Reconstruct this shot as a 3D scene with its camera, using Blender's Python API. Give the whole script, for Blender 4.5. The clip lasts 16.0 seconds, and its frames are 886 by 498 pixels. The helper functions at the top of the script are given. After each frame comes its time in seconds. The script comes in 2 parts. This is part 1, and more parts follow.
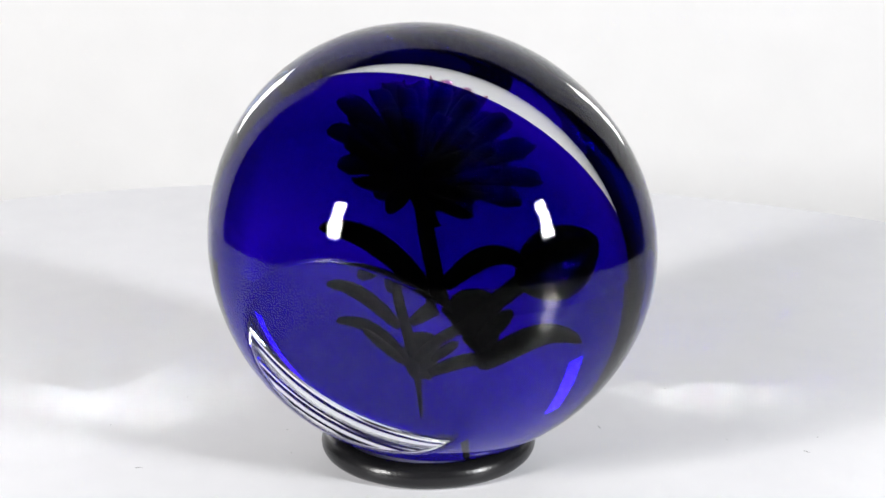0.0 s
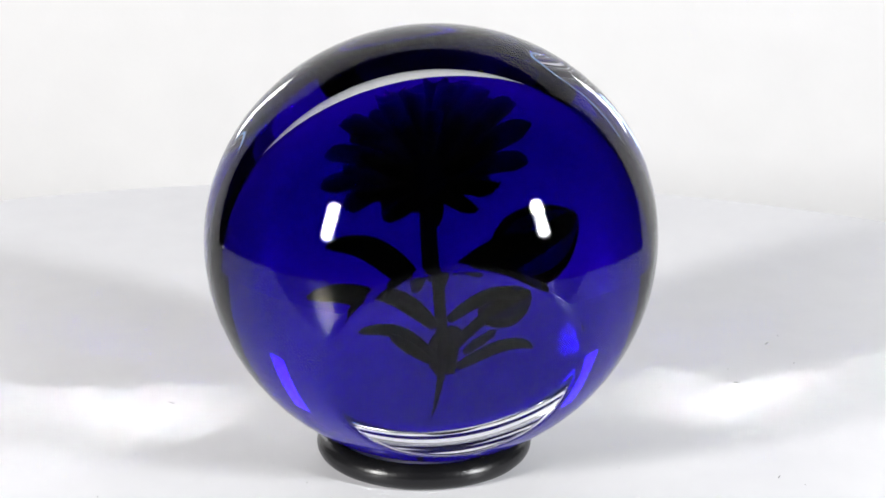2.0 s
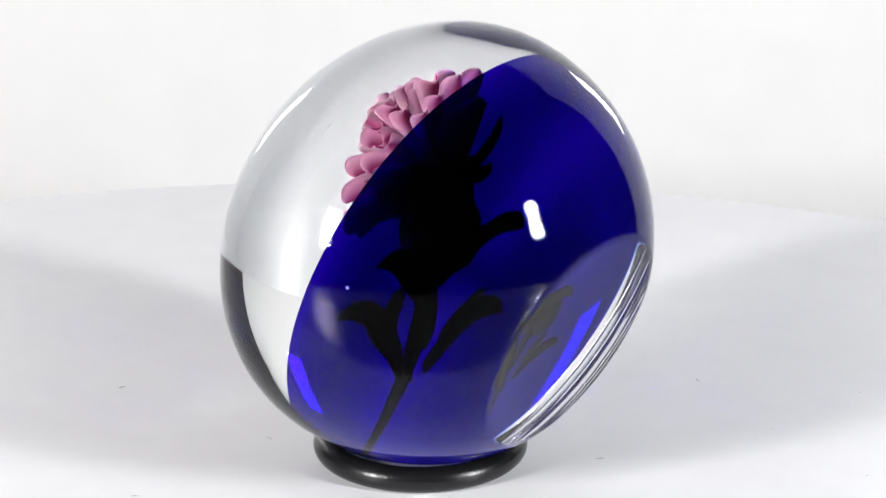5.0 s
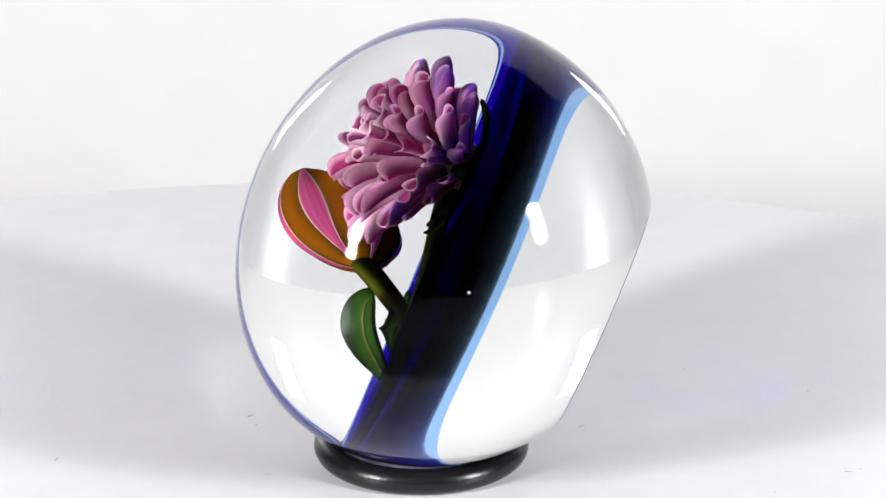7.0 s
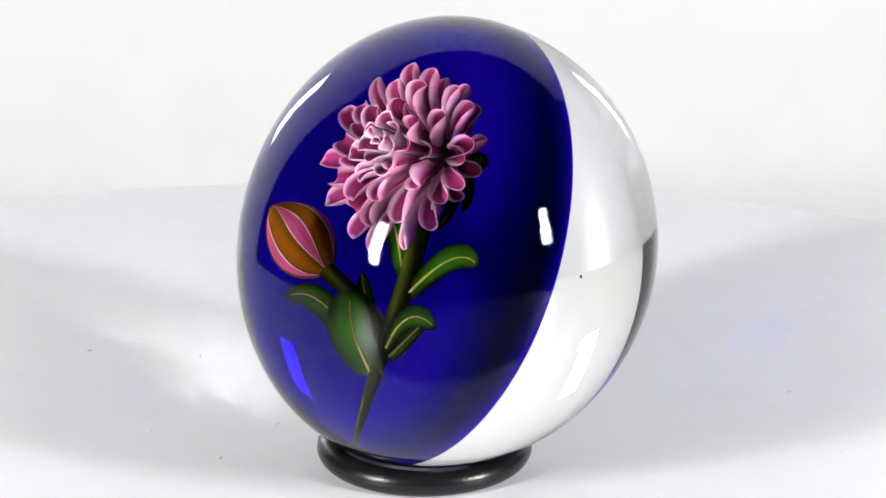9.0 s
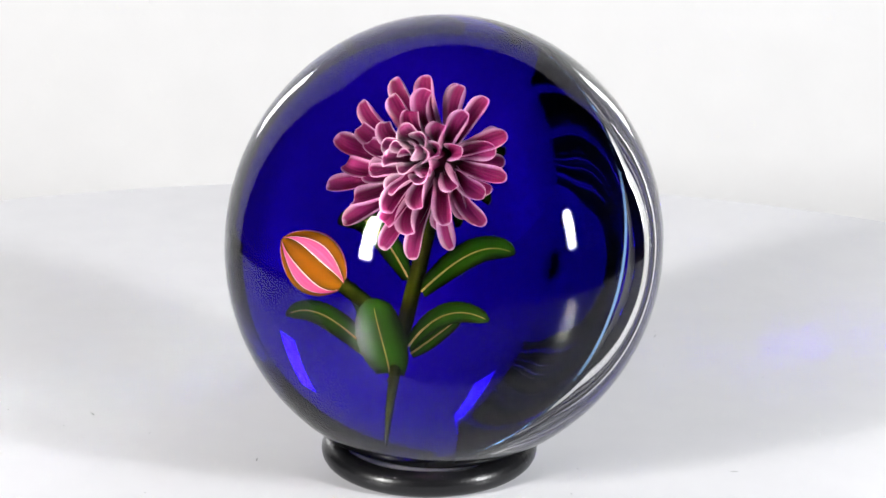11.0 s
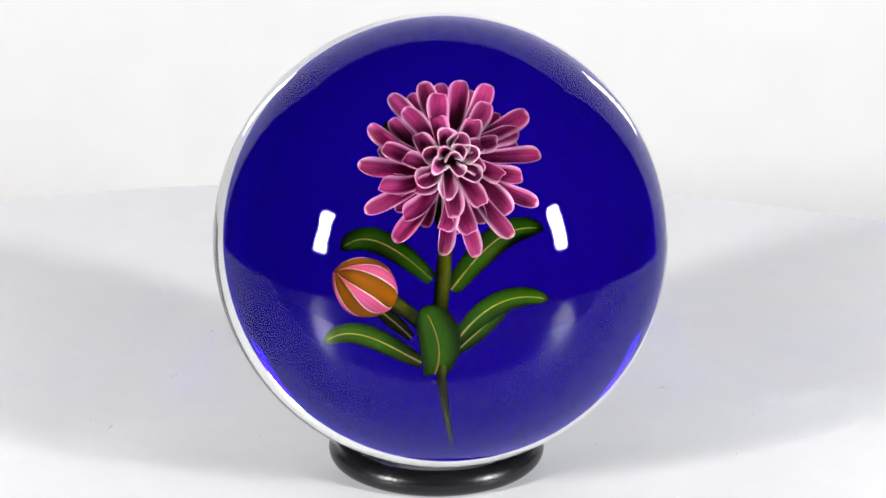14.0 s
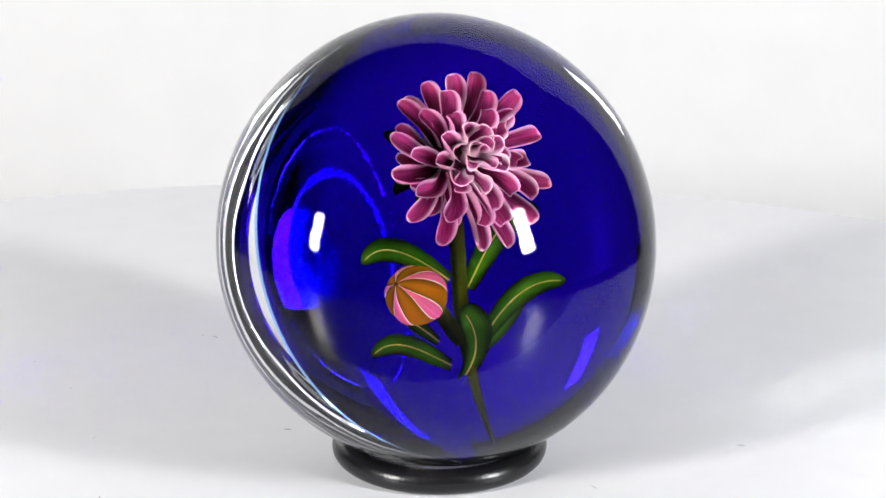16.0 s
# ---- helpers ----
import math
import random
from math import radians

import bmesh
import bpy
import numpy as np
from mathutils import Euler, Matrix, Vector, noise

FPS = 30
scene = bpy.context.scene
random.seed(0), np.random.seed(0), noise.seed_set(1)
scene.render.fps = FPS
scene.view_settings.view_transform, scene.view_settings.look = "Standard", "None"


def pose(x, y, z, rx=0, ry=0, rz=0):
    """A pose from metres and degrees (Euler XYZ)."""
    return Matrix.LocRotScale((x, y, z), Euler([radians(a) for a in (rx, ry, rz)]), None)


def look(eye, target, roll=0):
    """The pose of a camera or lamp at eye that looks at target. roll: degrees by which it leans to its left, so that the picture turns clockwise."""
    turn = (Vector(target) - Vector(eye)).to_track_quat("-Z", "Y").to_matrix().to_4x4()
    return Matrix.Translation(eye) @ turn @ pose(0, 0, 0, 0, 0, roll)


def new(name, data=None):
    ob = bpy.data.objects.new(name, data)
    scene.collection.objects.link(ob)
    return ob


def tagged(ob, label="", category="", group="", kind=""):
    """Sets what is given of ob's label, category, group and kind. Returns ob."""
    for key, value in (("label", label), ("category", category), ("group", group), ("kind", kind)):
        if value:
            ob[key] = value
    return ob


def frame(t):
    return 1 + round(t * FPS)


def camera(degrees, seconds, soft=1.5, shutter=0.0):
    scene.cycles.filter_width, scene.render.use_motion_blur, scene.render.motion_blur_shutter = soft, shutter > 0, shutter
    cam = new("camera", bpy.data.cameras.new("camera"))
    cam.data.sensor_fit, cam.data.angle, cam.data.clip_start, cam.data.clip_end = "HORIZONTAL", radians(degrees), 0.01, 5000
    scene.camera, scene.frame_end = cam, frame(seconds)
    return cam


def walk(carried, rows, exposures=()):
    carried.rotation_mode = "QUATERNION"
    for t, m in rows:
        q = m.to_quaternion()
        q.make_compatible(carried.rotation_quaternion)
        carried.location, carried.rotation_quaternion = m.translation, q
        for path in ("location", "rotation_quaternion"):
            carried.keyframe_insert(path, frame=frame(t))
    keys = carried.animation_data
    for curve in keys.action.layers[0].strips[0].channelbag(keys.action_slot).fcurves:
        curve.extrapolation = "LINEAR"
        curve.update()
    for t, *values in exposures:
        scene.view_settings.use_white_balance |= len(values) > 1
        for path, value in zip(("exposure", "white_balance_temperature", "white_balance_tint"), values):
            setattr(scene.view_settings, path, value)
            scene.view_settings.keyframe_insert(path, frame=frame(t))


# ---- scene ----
MM = 0.001
# ---------------------------------------------------------------- camera
cam = camera(20.0, 16.0, soft=1.5)
EYE = (0.00122, -0.42098, 0.18427)
walk(cam, [(0.0, pose(*EYE, 71.0, 0, 0)), (16.0, pose(*EYE, 71.0, 0, 0))])

# ---------------------------------------------------------------- world and lamps
world = bpy.data.worlds.new("room_air")
world.use_nodes = True
world.node_tree.nodes["Background"].inputs["Color"].default_value = (1.0, 0.98, 0.95, 1)
world.node_tree.nodes["Background"].inputs["Strength"].default_value = 0.1
scene.world = world
scene.view_settings.exposure = 0.0
scene.cycles.sample_clamp_indirect = 0.0
scene.cycles.blur_glossy = 0.0
scene.cycles.max_bounces, scene.cycles.transmission_bounces, scene.cycles.glossy_bounces = 24, 24, 16
scene.cycles.transparent_max_bounces = 90

AIM = Vector((0, 0, 0.043))


def strip_lamp(name, azimuth, elevation, distance, wide, tall, radiance, tint):
    """A tall strip softbox; azimuth from the camera's side, positive to +x."""
    a, e = radians(azimuth), radians(elevation)
    place = AIM + distance * Vector((math.sin(a) * math.cos(e), -math.cos(a) * math.cos(e), math.sin(e)))
    data = bpy.data.lights.new(name, "AREA")
    data.shape, data.size, data.size_y = "RECTANGLE", wide, tall
    data.energy = radiance * math.pi * wide * tall
    data.color = tint

    ob = new(name, data)
    ob.matrix_world = look(place, AIM)
    return ob


strip_lamp("softbox_lamp", -51, 17, 0.60, 0.066, 0.172, 138, (1.0, 0.985, 0.97))
strip_lamp("softbox_lamp", 57, 17, 0.60, 0.066, 0.172, 138, (0.97, 0.985, 1.0))
strip_lamp("rim_lamp", -150, 8, 0.36, 0.03, 0.10, 9, (1.0, 1.0, 1.0))
strip_lamp("rim_lamp", 150, 8, 0.36, 0.03, 0.10, 9, (1.0, 1.0, 1.0))


# ---------------------------------------------------------------- materials
def material(name):
    m = bpy.data.materials.new(name)
    m.use_nodes = True
    m.node_tree.nodes.clear()
    return m, m.node_tree.nodes, m.node_tree.links


def finish(m, shader):
    out = m.node_tree.nodes.new("ShaderNodeOutputMaterial")
    m.node_tree.links.new(shader.outputs[0], out.inputs["Surface"])
    return m


def surface(name, low, high, scale, rough=0.6, bump=0.0, bump_scale=None, spec=0.3, metal=0.0):
    """A plain surface with two scales of variation."""
    m, n, l = material(name)
    p = n.new("ShaderNodeBsdfPrincipled")
    tc = n.new("ShaderNodeTexCoord")
    a = n.new("ShaderNodeTexNoise")
    a.inputs["Scale"].default_value, a.inputs["Detail"].default_value = scale, 6
    b = n.new("ShaderNodeTexNoise")
    b.inputs["Scale"].default_value, b.inputs["Detail"].default_value = scale * 14, 3
    mix = n.new("ShaderNodeMath")
    mix.operation = "MULTIPLY_ADD"
    mix.inputs[1].default_value = 0.35
    ramp = n.new("ShaderNodeValToRGB")
    ramp.color_ramp.elements[0].position, ramp.color_ramp.elements[1].position = 0.45, 0.85
    ramp.color_ramp.elements[0].color, ramp.color_ramp.elements[1].color = (*low, 1), (*high, 1)
    l.new(tc.outputs["Object"], a.inputs["Vector"])
    l.new(tc.outputs["Object"], b.inputs["Vector"])
    l.new(b.outputs["Fac"], mix.inputs[0])
    l.new(a.outputs["Fac"], mix.inputs[2])
    l.new(mix.outputs[0], ramp.inputs["Fac"])
    l.new(ramp.outputs["Color"], p.inputs["Base Color"])
    p.inputs["Roughness"].default_value = rough
    p.inputs["Specular IOR Level"].default_value = spec
    p.inputs["Metallic"].default_value = metal
    if bump:
        bp = n.new("ShaderNodeBump")
        c = n.new("ShaderNodeTexNoise")
        c.inputs["Scale"].default_value = bump_scale or scale * 20
        l.new(tc.outputs["Object"], c.inputs["Vector"])
        l.new(c.outputs["Fac"], bp.inputs["Height"])
        bp.inputs["Strength"].default_value, bp.inputs["Distance"].default_value = bump, 0.0004
        l.new(bp.outputs["Normal"], p.inputs["Normal"])
    return finish(m, p)


def crystal(name):
    """Polished optical crystal: clear refraction, with a Fresnel-driven gloss that a power weakens to dim reflections.
    """
    m, n, l = material(name)
    r = n.new("ShaderNodeBsdfRefraction")
    r.inputs["IOR"].default_value, r.inputs["Roughness"].default_value = 1.5, 0.0
    r.inputs["Color"].default_value = (0.985, 0.99, 0.985, 1)
    g = n.new("ShaderNodeBsdfGlossy")
    g.inputs["Roughness"].default_value = 0.0
    g.inputs["Color"].default_value = (1, 1, 1, 1)
    f = n.new("ShaderNodeFresnel")
    f.inputs["IOR"].default_value = 1.5
    p = n.new("ShaderNodeMath")
    p.operation = "POWER"
    p.inputs[1].default_value = 1.22
    mix = n.new("ShaderNodeMixShader")
    l.new(f.outputs[0], p.inputs[0])
    l.new(p.outputs[0], mix.inputs[0])
    l.new(r.outputs[0], mix.inputs[1])
    l.new(g.outputs[0], mix.inputs[2])
    return finish(m, mix)


def stained(name, colour):
    """Coloured glass fused into the crystal: same refraction, so it only filters."""
    m, n, l = material(name)
    t = n.new("ShaderNodeBsdfTransparent")
    t.inputs["Color"].default_value = (*colour, 1)
    return finish(m, t)


def interface(name, ratio):
    """The seam where the crystal meets the slightly softer coloured glass: clear, with a mirror gloss at grazing angles."""
    m, n, l = material(name)
    t = n.new("ShaderNodeBsdfTransparent")
    g = n.new("ShaderNodeBsdfGlossy")
    g.inputs["Roughness"].default_value = 0.0
    g.inputs["Color"].default_value = (0.34, 0.60, 1.0, 1)
    f = n.new("ShaderNodeFresnel")
    f.inputs["IOR"].default_value = ratio
    mix = n.new("ShaderNodeMixShader")
    l.new(f.outputs[0], mix.inputs[0])
    l.new(t.outputs[0], mix.inputs[1])
    l.new(g.outputs[0], mix.inputs[2])
    return finish(m, mix)


def blade(name, heart, edge, streak, start=0.45, rough=0.35, scale=9.0, along=0.0):
    """Lampwork glass strip: the heart colour runs out into the edge colour across its width, with streaks along it."""
    m, n, l = material(name)
    p = n.new("ShaderNodeBsdfPrincipled")
    uv = n.new("ShaderNodeUVMap")
    uv.uv_map = "across"
    sep = n.new("ShaderNodeSeparateXYZ")
    l.new(uv.outputs[0], sep.inputs[0])
    centre = n.new("ShaderNodeMath")
    centre.operation = "MULTIPLY_ADD"
    centre.inputs[1].default_value, centre.inputs[2].default_value = 2.0, -1.0
    l.new(sep.outputs["X"], centre.inputs[0])
    side = n.new("ShaderNodeMath")
    side.operation = "ABSOLUTE"
    l.new(centre.outputs[0], side.inputs[0])
    tip = n.new("ShaderNodeMapRange")
    tip.inputs["From Min"].default_value, tip.inputs["From Max"].default_value = 0.84, 1.0
    l.new(sep.outputs["Y"], tip.inputs["Value"])
    far = n.new("ShaderNodeMath")
    far.operation = "MAXIMUM"
    l.new(side.outputs[0], far.inputs[0])
    l.new(tip.outputs[0], far.inputs[1])
    ease = n.new("ShaderNodeMapRange")
    ease.interpolation_type = "SMOOTHSTEP"
    ease.inputs["From Min"].default_value = start
    l.new(far.outputs[0], ease.inputs["Value"])
    stretch = n.new("ShaderNodeMapping")
    stretch.inputs["Scale"].default_value = (scale, 1.2, 1)
    info = n.new("ShaderNodeObjectInfo")
    l.new(uv.outputs[0], stretch.inputs["Vector"])
    l.new(info.outputs["Random"], stretch.inputs["Location"])
    grain = n.new("ShaderNodeTexNoise")
    grain.inputs["Scale"].default_value, grain.inputs["Detail"].default_value = 1.5, 4
    l.new(stretch.outputs[0], grain.inputs["Vector"])
    inner = n.new("ShaderNodeMix")
    inner.data_type = "RGBA"
    inner.inputs["A"].default_value, inner.inputs["B"].default_value = (*heart, 1), (*streak, 1)
    run = n.new("ShaderNodeMath")
    run.operation = "MULTIPLY_ADD"
    run.inputs[1].default_value = along
    shift = n.new("ShaderNodeMath")
    shift.operation = "SUBTRACT"
    shift.inputs[1].default_value = along * 0.5
    l.new(grain.outputs["Fac"], shift.inputs[0])
    l.new(sep.outputs["Y"], run.inputs[0])
    l.new(shift.outputs[0], run.inputs[2])
    l.new(run.outputs[0], inner.inputs["Factor"])
    outer = n.new("ShaderNodeMix")
    outer.data_type = "RGBA"
    outer.inputs["B"].default_value = (*edge, 1)
    l.new(ease.outputs[0], outer.inputs["Factor"])
    l.new(inner.outputs["Result"], outer.inputs["A"])
    l.new(outer.outputs["Result"], p.inputs["Base Color"])
    p.inputs["Roughness"].default_value = rough
    p.inputs["Specular IOR Level"].default_value = 0.0
    return finish(m, p)


WHITE_TOP = surface("white_laminate", (0.735, 0.735, 0.765), (0.79, 0.79, 0.815), 9, rough=0.38, bump=0.05, bump_scale=900)
WHITE_WALL = surface("white_board", (0.80, 0.80, 0.81), (0.86, 0.86, 0.87), 4, rough=0.8, bump=0.08, bump_scale=500)
RUBBER = surface("black_rubber", (0.004, 0.004, 0.005), (0.009, 0.009, 0.010), 120, rough=0.27, bump=0.12, bump_scale=1500, spec=0.35)
# greyed copy of the white top, weakens the table's reflection in the crystal
DIMMED_TOP = surface("dimmed_laminate", (0.19, 0.19, 0.195), (0.24, 0.24, 0.245), 9, rough=0.26, bump=0.05, bump_scale=900, spec=0.6)
ROOM_PAINT = surface("dim_room_paint", (0.10, 0.10, 0.105), (0.14, 0.14, 0.145), 2, rough=0.8)
FLECK = surface("grey_lint", (0.25, 0.25, 0.26), (0.38, 0.38, 0.39), 300, rough=0.8)
CLOTH = surface("black_cloth", (0.012, 0.012, 0.012), (0.022, 0.022, 0.022), 300, rough=0.8)
DESK_WOOD = surface("desk_board", (0.16, 0.13, 0.10), (0.22, 0.18, 0.14), 6, rough=0.5)
CRYSTAL = crystal("clear_crystal")
SEAM = interface("glass_seam", 0.9945)
COBALT = stained("cobalt_glass", (0.105, 0.020, 0.575))
# for the added sheet: each crossing stands in for depth of cobalt glass
DEPTH_FILTER = stained("cobalt_depth_filter", (0.90, 0.86, 0.957))
PETAL = blade("mauve_petal_glass", (0.11, 0.003, 0.034), (0.82, 0.45, 0.65), (0.50, 0.050, 0.215), start=0.62, along=0.5)
PALE_PETAL = blade("pale_mauve_petal_glass", (0.20, 0.008, 0.070), (0.92, 0.66, 0.79), (0.62, 0.11, 0.32), start=0.50, along=0.5)
BUBBLE = surface("bright_bubble", (0.62, 0.64, 0.68), (0.75, 0.77, 0.80), 900, rough=0.2)
ASH = surface("grey_ash", (0.03, 0.03, 0.035), (0.10, 0.10, 0.11), 2500, rough=0.6)
HEART_GLASS = surface("dark_magenta_glass", (0.07, 0.004, 0.025), (0.16, 0.012, 0.06), 500, rough=0.4)
LEAF = blade("green_leaf_glass", (0.010, 0.044, 0.004), (0.004, 0.012, 0.002), (0.034, 0.100, 0.006), start=0.28)
STEM = blade("olive_stem_glass", (0.032, 0.038, 0.005), (0.008, 0.012, 0.002), (0.060, 0.064, 0.008), start=0.3)
VEIN = surface("ochre_vein_glass", (0.34, 0.20, 0.035), (0.48, 0.30, 0.08), 400, rough=0.4)
BUD_PINK = blade("pink_bud_glass", (0.80, 0.16, 0.40), (0.90, 0.68, 0.76), (0.46, 0.018, 0.13), start=0.74, scale=7.0, along=-0.35)
BUD_AMBER = blade("amber_bud_glass", (0.36, 0.10, 0.004), (0.05, 0.028, 0.003), (0.20, 0.060, 0.004), start=0.10)


# ---------------------------------------------------------------- mesh helpers
def part(name, data, mat, parent, label=""):
    ob = new(name, data)
    data.materials.append(mat)
    ob.parent = parent
    return tagged(ob, label)


def mesh_of(name, verts, faces, smooth=True, uvs=None):
    me = bpy.data.meshes.new(name)
    me.from_pydata(verts, [], faces)
    if uvs is not None:
        layer = me.uv_layers.new(name="across")
        for loop in me.loops:
            layer.data[loop.index].uv = uvs[loop.vertex_index]
    if smooth:
        me.polygons.foreach_set("use_smooth", [True] * len(me.polygons))
    bm = bmesh.new()
    bm.from_mesh(me)
    bmesh.ops.recalc_face_normals(bm, faces=bm.faces)
    bm.to_mesh(me)
    bm.free()
    me.update()
    return me


def lathe(name, profile, steps=96):
    """Turn (radius, height) pairs about z; a zero radius at an end closes it."""
    verts, faces, rings = [], [], []
    for r, z in profile:
        if r < 1e-9:
            rings.append([len(verts)])
            verts.append((0, 0, z))
        else:
            rings.append(list(range(len(verts), len(verts) + steps)))
            verts += [(r * math.cos(2 * math.pi * k / steps), r * math.sin(2 * math.pi * k / steps), z) for k in range(steps)]
    for a, b in zip(rings, rings[1:]):
        for k in range(steps):
            j = (k + 1) % steps
            if len(a) == 1:
                faces.append((a[0], b[k], b[j]))
            elif len(b) == 1:
                faces.append((a[k], a[j], b[0]))
            else:
                faces.append((a[k], a[j], b[j], b[k]))
    return mesh_of(name, verts, faces)


def box(name, size, centre, bevel=0.0):
    bm = bmesh.new()
    bmesh.ops.create_cube(bm, size=1.0, matrix=Matrix.Translation(centre) @ Matrix.Diagonal((*size, 1)))
    if bevel:
        bmesh.ops.bevel(bm, geom=bm.edges[:], offset=bevel, segments=2, affect="EDGES")
    me = bpy.data.meshes.new(name)
    bm.to_mesh(me)
    bm.free()
    return me


def bezier(points, t):
    pts = [Vector(p) for p in points]
    while len(pts) > 1:
        pts = [a.lerp(b, t) for a, b in zip(pts, pts[1:])]
    return pts[0]


def tongue(name, spine, facing, width, cup, thick, nu=7, nv=12, curl=0.0, twist=0.0, pale=False):
    """A closed, cupped strip along a bezier spine. facing: the way its hollow side looks; width: a function of 0..1."""
    verts, uvs, faces = [], [], []
    full = width(0.7)
    for side in (0, 1):
        for i in range(nv + 1):
            t = 1 - (1 - i / nv) ** 1.9
            c = bezier(spine, t)
            d = (bezier(spine, min(1, t + 0.02)) - bezier(spine, max(0, t - 0.02))).normalized()
            across = d.cross(Vector(facing)).normalized()
            across = Matrix.Rotation(twist * t, 3, d) @ across
            up = across.cross(d).normalized()
            w = width(t)
            for j in range(nu + 1):
                s = 2 * j / nu - 1
                tip = max(0, (t - 0.72) / 0.28) ** 2.4
                lift = cup * full * min(1, 0.45 + t) * (1 - (1 - abs(s) ** 1.8) * (1 - tip)) + curl * tip
                edge = thick * math.sqrt(max(0.0, 1 - abs(s) ** 3)) * (0.35 + 0.65 * math.sqrt(max(0, 1 - t ** 6)))
                p = c + across * (s * w) + up * (lift - (edge if side else 0))
                verts.append(p * MM)
                uvs.append((0.77 + 0.17 * abs(2 * j / nu - 1), t * 0.88) if side and pale else (j / nu, t))
    row, half = nu + 1, (nu + 1) * (nv + 1)
    for i in range(nv):
        for j in range(nu):
            a = i * row + j
            faces.append((a, a + 1, a + row + 1, a + row))
            faces.append((half + a, half + a + row, half + a + row + 1, half + a + 1))
    for i in range(nv):
        for j in (0, nu):
            a, b = i * row + j, (i + 1) * row + j
            faces.append((a, b, half + b, half + a))
    for j in range(nu):
        for i in (0, nv):
            a = i * row + j
            faces.append((a, a + 1, half + a + 1, half + a))
    return mesh_of(name, verts, faces, uvs=uvs)


def tube(name, spine, radius, sides=14, steps=24):
    """A rod along a bezier spine; radius: a function of 0..1."""
    verts, uvs, faces = [], [], []
    for i in range(steps + 1):
        t = i / steps
        c = bezier(spine, t)
        d = (bezier(spine, min(1, t + 0.02)) - bezier(spine, max(0, t - 0.02))).normalized()
        a = d.cross(Vector((0, 0.01, 1))).normalized()
        b = a.cross(d)
        for k in range(sides):
            g = 2 * math.pi * k / sides
            verts.append((c + (a * math.cos(g) + b * math.sin(g)) * radius(t)) * MM)
            uvs.append((0.5 + 0.5 * math.cos(g), t))
    for i in range(steps):
        for k in range(sides):
            j = (k + 1) % sides
            faces.append((i * sides + k, i * sides + j, (i + 1) * sides + j, (i + 1) * sides + k))
    faces.append(tuple(range(sides)))
    faces.append(tuple(range(steps * sides, (steps + 1) * sides)))
    return mesh_of(name, verts, faces, uvs=uvs)


# ---------------------------------------------------------------- the setting
def setting():
    # round top, greyed to dim its reflection; back edge behind the piece, front edge before it
    r, h, b = 0.252, 0.018, 0.004
    prof = [(0, -h), (r - b, -h)]
    prof += [(r - b + b * math.sin(g), -h + b - b * math.cos(g)) for g in (0.4, 0.8, 1.2, 1.57)]
    prof += [(r - b + b * math.cos(g), -b + b * math.sin(g)) for g in (0.0, 0.4, 0.8, 1.2, 1.57)]
    prof += [(0.2, 0), (0.1, 0), (0.03, 0), (0, 0)]
    top = new("table_top", lathe("table_top", prof, 160))
    top.data.materials.append(DIMMED_TOP)

    top.location = (-0.018, -0.087, -0.0029)
    tagged(top, "round table top with rounded edge, greyed to dim its reflection", "table top", kind="structure")
    # white part of the top as a board on it, cut straight in front, out of view, to limit its reflection, and round
    # behind
    bm = bmesh.new()
    cx, cy, rr, cut = -0.018, -0.087, 0.252, -0.062
    low = math.asin((cut - cy) / rr)
    rim = [bm.verts.new((cx + rr * math.cos(g), cy + rr * math.sin(g), -0.0025)) for g in (low + (math.pi - 2 * low) * k / 120 for k in range(121))]
    sheet = bm.faces.new(rim)
    lifted = bmesh.ops.extrude_face_region(bm, geom=[sheet])
    raised = [v for v in lifted["geom"] if isinstance(v, bmesh.types.BMVert)]
    bmesh.ops.translate(bm, verts=raised, vec=(0, 0, 0.0025))
    bmesh.ops.recalc_face_normals(bm, faces=bm.faces)
    me = bpy.data.meshes.new("white_board")
    bm.to_mesh(me)
    bm.free()
    board = new("base_board", me)
    board.data.materials.append(WHITE_TOP)
    tagged(board, "smooth white laminate board with a round back edge", "base board", kind="structure")

    wall = new("backdrop", box("backdrop", (0.90, 0.012, 0.64), (0, 0.336, 0.17), 0.003))
    wall.data.materials.append(WHITE_WALL)
    tagged(wall, "plain white board standing behind the table top", "backdrop", kind="structure")

    desk = new("floor", box("floor", (2.6, 2.6, 0.03), (0, 0, -0.165), 0.002))
    desk.data.materials.append(DESK_WOOD)
    tagged(desk, "dim brown board under the white top", "floor", kind="structure")
    foot = new("table_foot", lathe("table_foot", [(0, -0.15), (0.09, -0.15), (0.09, -0.14), (0.03, -0.13), (0.03, -0.018), (0, -0.018)], 48))
    foot.data.materials.append(WHITE_TOP)
    foot.location = (-0.018, -0.087, 0)
    tagged(foot, "white round foot under the table top", "table foot", kind="structure")

    for name, size, centre in (("wall_north", (2.6, 0.05, 1.8), (0, 1.325, 0.72)), ("wall_south", (2.6, 0.05, 1.8), (0, -1.325, 0.72)),
                               ("wall_west", (0.05, 2.7, 1.8), (-1.325, 0, 0.72)), ("wall_east", (0.05, 2.7, 1.8), (1.325, 0, 0.72)),
                               ("ceiling", (2.7, 2.7, 0.05), (0, 0, 1.645))):
        ob = new(name, box(name, size, centre))
        ob.data.materials.append(ROOM_PAINT)
        tagged(ob, "plain dim grey painted surface of the room", name.split("_")[0], kind="structure")


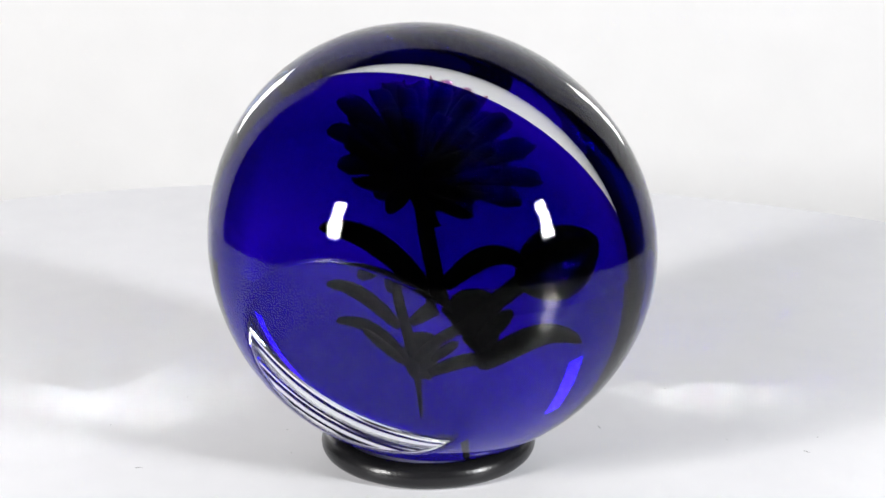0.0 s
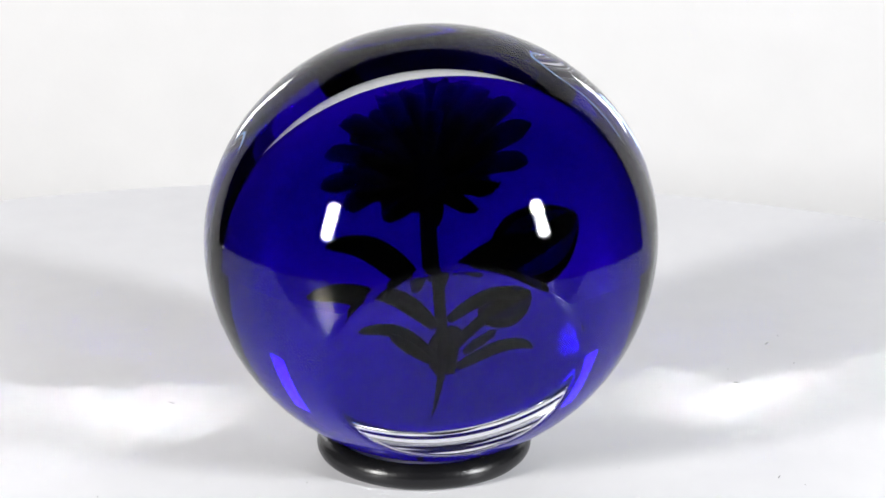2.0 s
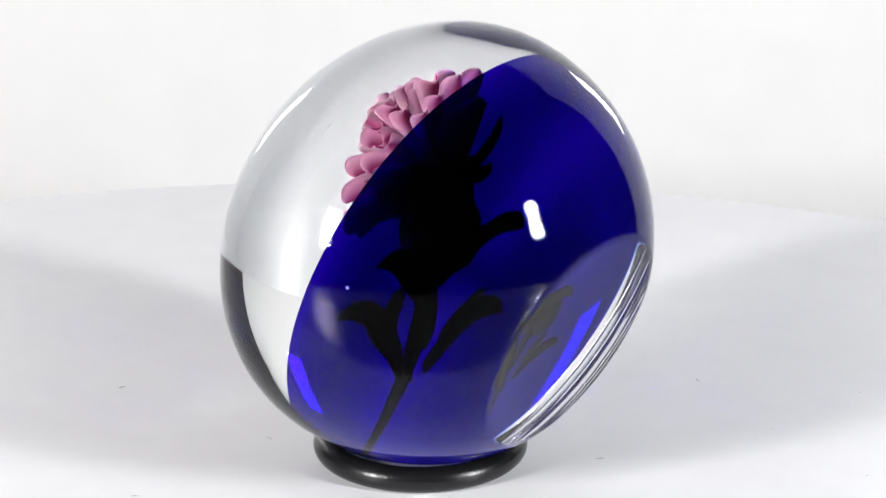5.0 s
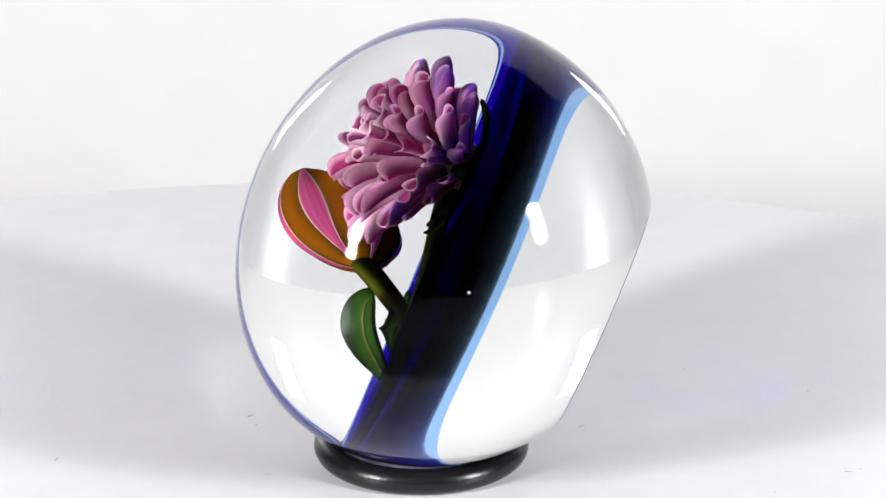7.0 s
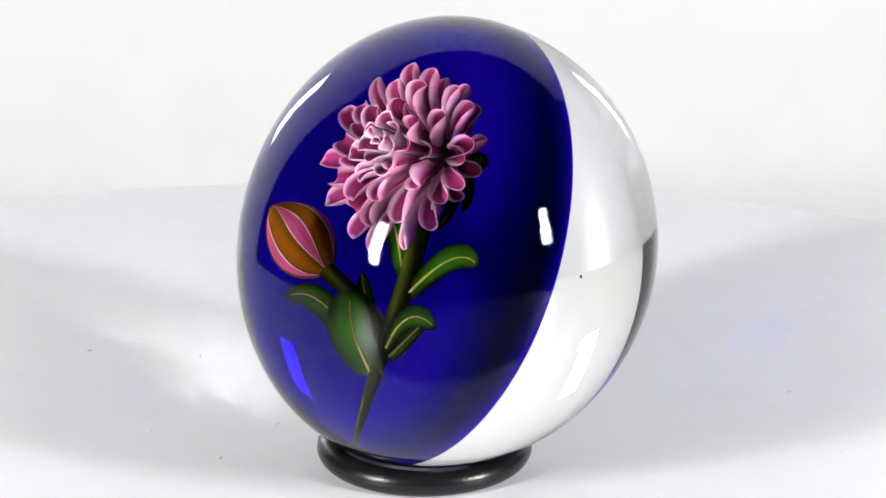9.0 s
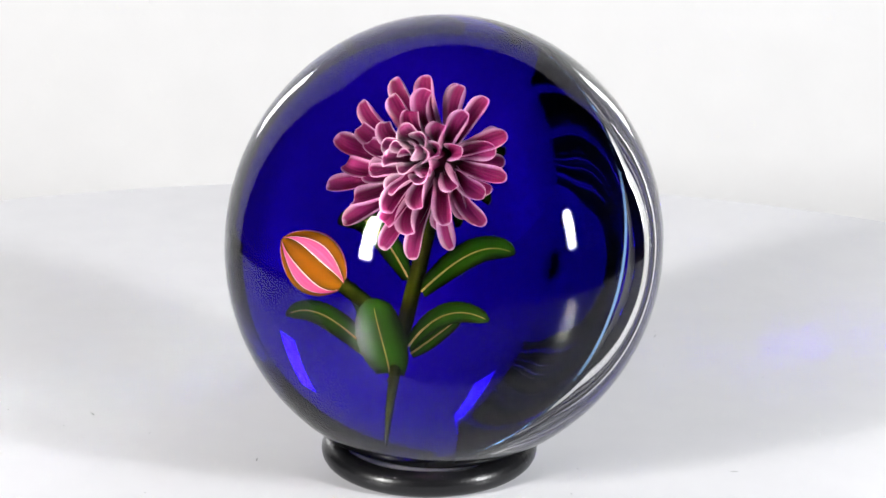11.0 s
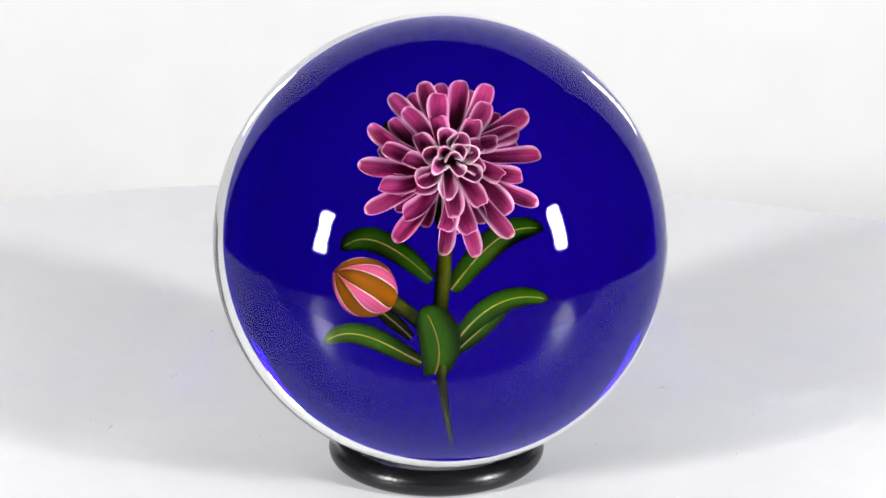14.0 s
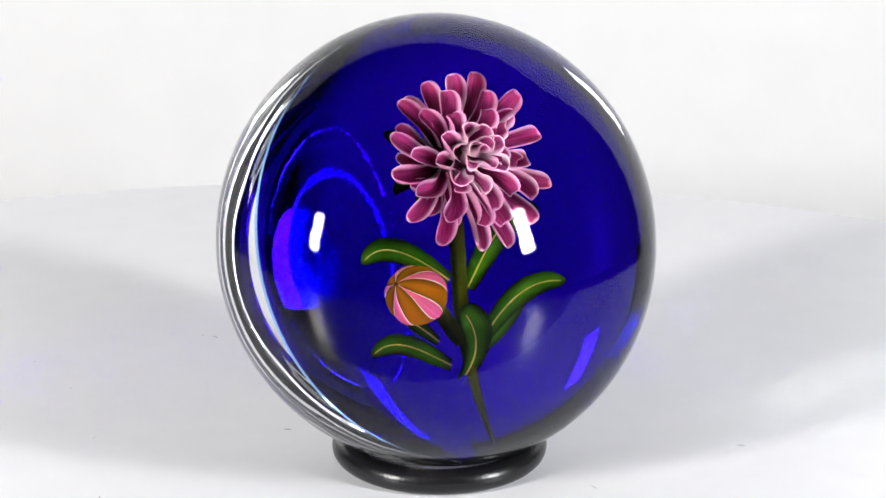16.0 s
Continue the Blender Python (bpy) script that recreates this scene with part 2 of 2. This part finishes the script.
# ---------------------------------------------------------------- lamp housings
def softbox(azimuth, elevation, distance, wide, tall):
    """A black strip softbox behind a lamp, on a stand on the floor."""
    a, e = radians(azimuth), radians(elevation)
    place = AIM + (distance + 0.004) * Vector((math.sin(a) * math.cos(e), -math.cos(a) * math.cos(e), math.sin(e)))
    thing = tagged(new("softbox"), "black strip softbox on a thin black stand", "softbox", "softboxes before the table")
    thing.matrix_world = Matrix.Translation(place)
    turn = look((0, 0, 0), AIM - place).to_3x3().to_4x4()
    # shell: open in front, narrowing to the back
    bm = bmesh.new()
    loops = []
    for sx, sz in ((0.53, 0.0), (0.55, -0.004), (0.55, 0.002), (0.30, 0.07)):
        k = 0.55 if sx == 0.30 else sx
        ww, tt = (wide * sx * 2, tall * sx * 2) if sx < 0.5 else (wide * k * 2, tall * k * 2)
        loops.append([bm.verts.new(turn @ Vector((x * ww / 2, y * tt / 2, sz))) for x, y in ((-1, -1), (1, -1), (1, 1), (-1, 1))])
    for p, q in zip(loops, loops[1:]):
        for i in range(4):
            bm.faces.new((p[i], p[(i + 1) % 4], q[(i + 1) % 4], q[i]))
    bm.faces.new(loops[-1])
    bmesh.ops.recalc_face_normals(bm, faces=bm.faces)
    me = bpy.data.meshes.new("shell")
    bm.to_mesh(me)
    bm.free()
    part("shell", me, CLOTH, thing, "black cloth shell")
    back = turn @ Vector((0, 0, 0.07))
    drop = -0.148 - place.z
    part("pole", lathe("pole", [(0, drop), (0.006, drop), (0.006, back.z), (0, back.z)], 20), CLOTH, thing, "thin black pole").location = (back.x, back.y, 0)
    part("foot", lathe("foot", [(0, drop - 0.002), (0.07, drop - 0.002), (0.07, drop + 0.006), (0.012, drop + 0.014), (0, drop + 0.014)], 40), CLOTH, thing, "flat round foot").location = (back.x, back.y, 0)
    return thing


# ---------------------------------------------------------------- the rubber ring
def rubber_ring():
    big, small = 17.2 * MM, 2.3 * MM
    n, k = 96, 20
    verts = [((big + small * math.cos(b)) * math.cos(a), (big + small * math.cos(b)) * math.sin(a), small + small * math.sin(b))
             for a in (2 * math.pi * i / n for i in range(n)) for b in (2 * math.pi * j / k for j in range(k))]
    faces = [(i * k + j, ((i + 1) % n) * k + j, ((i + 1) % n) * k + (j + 1) % k, i * k + (j + 1) % k) for i in range(n) for j in range(k)]
    ob = new("rubber_ring", mesh_of("rubber_ring", verts, faces))
    ob.data.materials.append(RUBBER)
    return tagged(ob, "glossy black rubber ring lying on the white table top", "ring stand")


# ---------------------------------------------------------------- the paperweight
RAD, FRONT, BACK, FLAT, LEAN = 40.16, 33.24, 39.2, 33.0, 22.05


def body_radius(z):
    return RAD * math.sqrt(max(0.0, 1 - (z / (FRONT if z > 0 else BACK)) ** 2))


def dish(r):
    """Height of the front of the cobalt ground at radius r."""
    return -4.9 + 4.5 * (r / 33.6) ** 2


def belly(r):
    """Height of the back of the cobalt ground at radius r."""
    return -9.5 + 2.8 * (r / 28.5) ** 2


def bowl(edge, flat):
    """Closed profile of the cobalt bowl: dished front, sloped rim, bellied back."""
    return [(edge * i / 60, dish(edge * i / 60)) for i in range(61)] + [(edge - 1.4, -2.8), (edge - 3.15, -4.75)] + [(flat * i / 40, belly(flat * i / 40)) for i in range(40, -1, -1)]


def depth_filter(edge, pitch=0.25):
    """Added filter, darkens the bowl edge-on: concentric folds of one sheet running between its two faces."""
    prof, r, k = [(0, dish(0) - 0.3)], pitch, 0
    while r < edge:
        low, high = belly(r) + max(0.0, 1.1 * (r - 27.5)), dish(r)
        ends = (high - 0.15, low + 0.15)
        prof += [(r, ends[k % 2]), (r, ends[(k + 1) % 2])]
        r, k = r + pitch, k + 1
    return lathe("depth_filter", [(q * MM, z * MM) for q, z in prof], 96)


def paperweight():
    thing = tagged(new("paperweight"), "clear crystal paperweight with a mauve flower on cobalt blue ground", "paperweight")
    # crystal: dome, flank, narrow bevel and flat base
    prof = [(0, FRONT)]
    for i in range(1, 140):
        g = math.pi / 2 * (1 - i / 140)
        prof.append((RAD * math.cos(g), FRONT * math.sin(g)))
    last = math.asin((FLAT - 0.35) / BACK)
    for i in range(0, 121):
        g = last * i / 120
        prof.append((RAD * math.cos(g), -BACK * math.sin(g)))
    rim = body_radius(-FLAT) - 0.25
    prof += [(rim + 0.12, -FLAT + 0.08), (rim - 0.1, -FLAT), (rim - 0.6, -FLAT), (rim * 0.6, -FLAT), (rim * 0.3, -FLAT), (0, -FLAT)]
    body = lathe("crystal_body", [(r * MM, z * MM) for r, z in prof], 512)
    part("crystal_body", body, CRYSTAL, thing, "clear crystal dome with a polished flat base")
    # cobalt ground: a shallow bowl of fused glass, with an added darkening sheet within and a clear seam round it
    edge, flat = 32.95, 28.2
    ground = part("cobalt_ground", lathe("cobalt_ground", [(r * MM, z * MM) for r, z in bowl(edge, flat)], 192), COBALT, thing, "translucent cobalt blue glass ground")
    ground.location, ground.rotation_euler = (0, 0, 0.2 * MM), (0, radians(1.7), 0)
    part("depth_filter", depth_filter(edge - 1.6), DEPTH_FILTER, ground, "added folded sheet that darkens the ground edge-on")
    skin = [(r + (0.06 if abs(z - dish(r)) > 1e-6 else 0), z + (0.06 if abs(z - dish(r)) < 1e-6 else -0.06)) if r > 0 else (0, z + (0.06 if z > -7 else -0.06)) for r, z in bowl(edge, flat)]
    part("ground_skin", lathe("ground_skin", [(r * MM, z * MM) for r, z in skin], 192), SEAM, ground, "clear seam round the cobalt ground")
    # a lone air bubble near the flank and a few specks of ash where the leaves meet the stem
    rng = random.Random(5)
    for x, y, z, size, mat, name in [(35.6, 7.8, -9.2, 0.26, BUBBLE, "air_bubble")] + [(-1.0 + rng.uniform(-0.8, 0.8), -18.6 + rng.uniform(-0.8, 1.2), -2.2 + rng.uniform(-0.2, 0.4), rng.uniform(0.12, 0.24), ASH, "ash_speck") for k in range(5)]:
        bm = bmesh.new()
        bmesh.ops.create_icosphere(bm, subdivisions=2, radius=size * MM)
        for v in bm.verts:
            v.co *= rng.uniform(0.8, 1.2) if name == "ash_speck" else 1
        for f in bm.faces:
            f.smooth = True
        me = bpy.data.meshes.new(name)
        bm.to_mesh(me)
        bm.free()
        part(name, me, mat, thing).location = (x * MM, y * MM, z * MM)
    flower(thing)
    return thing


HEART = Vector((0.8, 11.0, 0.0))
# tiers of petals, tip bearing in degrees and tip reach in millimetres
UNDER = [(10, 9.6), (38, 9.3), (68, 9.8), (92, 10.2), (118, 10.2), (143, 9.6), (170, 9.8), (198, 9.6), (222, 10.4), (248, 10.0), (272, 10.4), (296, 10.2), (319, 10.0), (346, 9.4)]
OUTER = [(130, 12.4), (106, 11.5), (78, 11.2), (59, 11.9), (29, 12.6), (22, 10.1), (359, 12.8), (342, 10.6), (329, 13.9), (308, 13.9),
         (282, 14.3), (262, 13.5), (235, 14.0), (211, 14.3), (184, 13.2), (154, 12.4)]
SECOND = [(130, 9.8), (97, 9.8), (54, 9.5), (22, 7.0), (340, 7.9), (314, 11.2), (284, 11.0), (260, 10.4), (230, 11.1), (198, 11.1), (168, 10.0)]
THIRD = [(144, 6.3), (109, 6.8), (57, 6.7), (23, 4.9), (340, 4.2), (301, 7.9), (267, 8.1), (215, 6.7), (180, 7.0)]
FOURTH = [(107, 3.9), (62, 3.6), (15, 3.4), (317, 4.3), (261, 5.0), (220, 5.4), (163, 3.8)]
CROWN = [(40, 2.2), (130, 2.0), (210, 2.5), (290, 2.3), (80, 0.7)]


def flower(thing):
    rng = random.Random(7)
    bloom = part("bloom", lathe("bloom", [(0, 7.0 * MM), (1.6 * MM, 6.6 * MM), (2.9 * MM, 4.8 * MM), (3.4 * MM, 2.0 * MM), (2.8 * MM, -1.5 * MM), (0, -2.0 * MM)], 40),
                 HEART_GLASS, thing, "mauve many-petalled flower head")
    bloom.location = HEART * MM
    tiers = ((UNDER, 2.8, 0.4, 2.6, 1.15), (OUTER, 5.5, 1.8, 2.8, 1.42), (SECOND, 7.8, 3.2, 2.6, 1.5), (THIRD, 9.7, 4.6, 2.2, 1.5),
             (FOURTH, 11.0, 6.4, 1.5, 1.7), (CROWN, 11.9, 7.4, 0.6, 1.35))
    for k, (tips, height, low, root, wide) in enumerate(tiers):
        for bearing, reach in tips:
            g = radians(bearing)
            out = Vector((math.cos(g), math.sin(g), 0))
            lean = Vector((-out.y, out.x, 0)) * rng.uniform(-1.0, 1.0)
            sag = Vector((0, -1.1 * max(0, -math.cos(g)), 0))
            tip_z = height + rng.uniform(-0.5, 0.5)
            if k < 4:
                tip_z += (-1.6 * math.cos(g) - 1.4 * math.sin(g)) * (1.0, 1.0, 0.6, 0.3)[k]
            rise = tip_z - low
            if k < 4:
                start = out * min(root, reach * 0.4) + Vector((0, 0, low)) + sag
                end = out * reach + Vector((0, 0, tip_z))
                bend = start + (end - start) * 0.40 + Vector((0, 0, rise * 0.10)) + lean + sag * 1.1
                over = start + (end - start) * 0.82 + Vector((0, 0, rise * 0.20 + 0.7)) + lean * 0.5 + sag * 0.5
                facing = -out * 0.5 + Vector((0, 0, 1))
            else:
                start = out * reach * 0.45 + Vector((0, 0, low))
                bend = out * reach * 0.95 + Vector((0, 0, low + rise * 0.35)) + lean * 0.3
                over = out * reach * 0.85 + Vector((0, 0, low + rise * 0.85))
                end = out * reach * 1.18 + Vector((0, 0, tip_z + 0.2))
                facing = -out + Vector((0, 0, 0.45))
            w = wide * rng.uniform(0.9, 1.1)
            width = lambda t, w=w: w * (0.56 + 0.44 * min(1, t / 0.7)) * math.sqrt(max(0.006, 1 - max(0, (t - 0.74) / 0.26) ** 2.3))
            me = tongue("petal", (start, bend, over, end), facing, width, rng.uniform(0.85, 1.2) if k < 4 else 0.8, 0.6 if k < 4 else 0.5, nu=11, nv=20,
                        curl=rng.uniform(-2.0, -0.8) if k > 1 else rng.uniform(-0.9, -0.3), twist=rng.uniform(-0.55, 0.55), pale=True)
            part("petal", me, PETAL if k < 4 else PALE_PETAL, bloom)
    # calyx under the bloom
    for bearing in (200, 230, 262, 300, 335, 20, 150):
        g = radians(bearing)
        out = Vector((math.cos(g), math.sin(g), 0))
        me = tongue("sepal", (out * 1 + Vector((0, 0, -1)), out * 5.5 + Vector((0, 0, -1.8)), out * 9.8 + Vector((0, 0, 0.8))), (0, 0, 1),
                    lambda t: 1.35 * math.sin(math.pi * min(0.95, 0.2 + 0.8 * t)) ** 0.5, 0.25, 0.5)
        part("sepal", me, LEAF, bloom)
    # stems
    part("stem", tube("stem", ((0.4, -29.0, -0.6), (-0.8, -21, -2.2), (-1.2, -15, -2.2), (-1.4, -8.5, -2.0), (0.6, -4.5, -1.4), (0.4, 1, 0), (0.8, 8, 0.5)),
                      lambda t: 0.18 + 0.86 * min(1, t / 0.45) ** 0.8), STEM, thing, "olive green tapering stem")
    part("bud_stem", tube("bud_stem", ((-1.4, -13.5, -2.0), (-3.5, -10.6, -1.6), (-6.0, -9.6, 2.6), (-8.6, -8.2, 4.6)), lambda t: 0.95 + 0.2 * t), STEM, thing, "short olive green side stem")
    # leaves: base, two bends, tip, half width
    leaves = (((-1.6, -5.4, -1.6), (-6.5, -0.6, -1.6), (-10.5, 2.2, -1.8), (-13.6, -0.9, -2.3), 1.75),
              ((0.9, -6.8, -1.6), (5.0, -1.8, -1.2), (8.5, 2.2, -1.6), (13.5, 0.9, -2.0), 1.9),
              ((1.0, -14.2, -1.2), (5.0, -9.2, 0.8), (9.0, -7.4, 1.2), (14.0, -8.8, 0.7), 1.6),
              ((-1.6, -18.0, -2.2), (-0.6, -15.5, 1.6), (-1.8, -12.5, 3.4), (-3.4, -9.6, 2.7), 3.4),
              ((-3.4, -16.4, -2.2), (-8.0, -14.2, -1.0), (-13.0, -10.6, 0.4), (-17.1, -13.8, 0.1), 1.6),
              ((1.2, -15.0, -1.8), (3.6, -13.2, -1.3), (6.2, -11.0, -0.8), (8.6, -8.9, -0.4), 1.25),
              ((-4.6, -13.0, -2.2), (-6.5, -11.0, -2.0), (-8.0, -10.0, -2.2), (-10.0, -7.8, -2.2), 1.1))
    for a, b, c, d, half in leaves:
        width = lambda t, half=half: half * (0.25 + 0.75 * math.sin(math.pi * min(1.0, 0.08 + 0.86 * t)) ** 0.7) * math.sqrt(max(0.03, 1 - max(0, (t - 0.86) / 0.14) ** 2))
        leaf = part("leaf", tongue("leaf", (a, b, c, d), (0.35, 0, 0.94) if half > 2 else (0.15, 0.1, 1), width, 0.22, 0.6, nu=9, nv=18), LEAF, thing, "dark green glass leaf with an ochre midrib")
        lift = Vector((0, 0, 0.16))
        part("vein", tube("vein", [Vector(p) + lift for p in (a, b, c, d)], lambda t: 0.12 * (1.05 - 0.6 * t), sides=8), VEIN, leaf, "ochre midrib")
    # bud of alternate pink and amber gores
    base, tip = Vector((-7.9, -8.6, 4.0)), Vector((-16.6, -4.7, 9.0))
    axis = (tip - base).normalized()
    turn = axis.to_track_quat("Z", "Y").to_matrix()
    length = (tip - base).length
    bud = part("bud", tube("bud", (base + axis * 0.6, base + axis * length * 0.5, tip - axis * 0.8), lambda t: 3.6 * math.sin(math.pi * (0.06 + 0.88 * t)) ** 0.7), BUD_AMBER, thing, "closed bud striped pink and amber")
    count = 10
    for k in range(count):
        verts, uvs, faces = [], [], []
        nu, nv = 6, 16
        for i in range(nv + 1):
            t = i / nv
            r = 4.15 * (math.sin(math.pi * min(1, 0.03 + 0.965 * t)) ** 0.62) * (1.08 - 0.18 * t)
            for j in range(nu + 1):
                s = j / nu
                # amber gores meet under the pink ones, which lie proud and taper to points
                half = 0.44 * math.sin(math.pi * (0.04 + 0.93 * t)) ** 0.75 if k % 2 else 1.0
                g = 2 * math.pi * (k + 0.5 + half * (2 * s - 1) + 0.45 * (t - 0.5)) / count
                bulge = r * (1 + (0.045 if k % 2 else 0.02) * math.sin(math.pi * s)) + (0.03 if k % 2 else 0.0)
                verts.append((base + turn @ Vector((bulge * math.cos(g), bulge * math.sin(g), t * length))) * MM)
                uvs.append((s, t * 0.8))
        for i in range(nv):
            for j in range(nu):
                a = i * (nu + 1) + j
                faces.append((a, a + 1, a + nu + 2, a + nu + 1))
        part("bud_petal", mesh_of("bud_petal", verts, faces, uvs=uvs), BUD_PINK if k % 2 else BUD_AMBER, bud)


def dust():
    """A few faint flecks and lint hairs on the table top round the ring, which turn with it."""
    rng = random.Random(11)
    verts, faces = [], []
    for k in range(34):
        g, r = rng.uniform(0, 2 * math.pi), rng.uniform(24, 92)
        c = Vector((r * math.cos(g), r * math.sin(g), 0.05))
        long = rng.choice((0.12, 0.15, 0.2, 0.9))
        a = Vector((math.cos(g * 7), math.sin(g * 7), 0))
        b = Vector((-a.y, a.x, 0))
        base = len(verts)
        ring = [(math.cos(q) * long, math.sin(q) * 0.10) for q in (2 * math.pi * i / 7 for i in range(7))]
        verts += [(c + a * x + b * y * rng.uniform(0.6, 1.3)) * MM for x, y in ring] + [(c + Vector((0, 0, 0.09))) * MM]
        faces += [(base + i, base + (i + 1) % 7, base + 7) for i in range(7)] + [tuple(base + i for i in range(6, -1, -1))]
    ob = new("dust", mesh_of("dust", verts, faces))
    ob.data.materials.append(FLECK)
    return tagged(ob, "faint grey dust flecks on the white board", "dust", kind="stuff")


setting()
softbox(-51, 17, 0.60, 0.066, 0.172)
softbox(57, 17, 0.60, 0.066, 0.172)
DUST = dust()
RING = rubber_ring()
WEIGHT = paperweight()


# ---------------------------------------------------------------- what turns
RATE, FACING = 14.9, 13.6


def motions():
    rows_weight, rows_ring, rows_dust = [], [], []
    for k in range(33):
        t = k * 0.5
        spin = pose(0, 0, 0, 0, 0, RATE * (t - FACING))
        rows_weight.append((t, Matrix.Translation((0, 0, 41.2 * MM)) @ spin @ Matrix.Translation((0.80 * MM, -0.78 * MM, 0)) @ pose(0, 0, 0, 90 - LEAN, 0, 0)))
        rows_ring.append((t, Matrix.Translation((-1.1 * MM, 0, 0)) @ spin @ Matrix.Translation((0.98 * MM, -1.5 * MM, 0))))
        rows_dust.append((t, spin.copy()))
    walk(DUST, rows_dust)
    walk(WEIGHT, rows_weight)
    walk(RING, rows_ring)


motions()
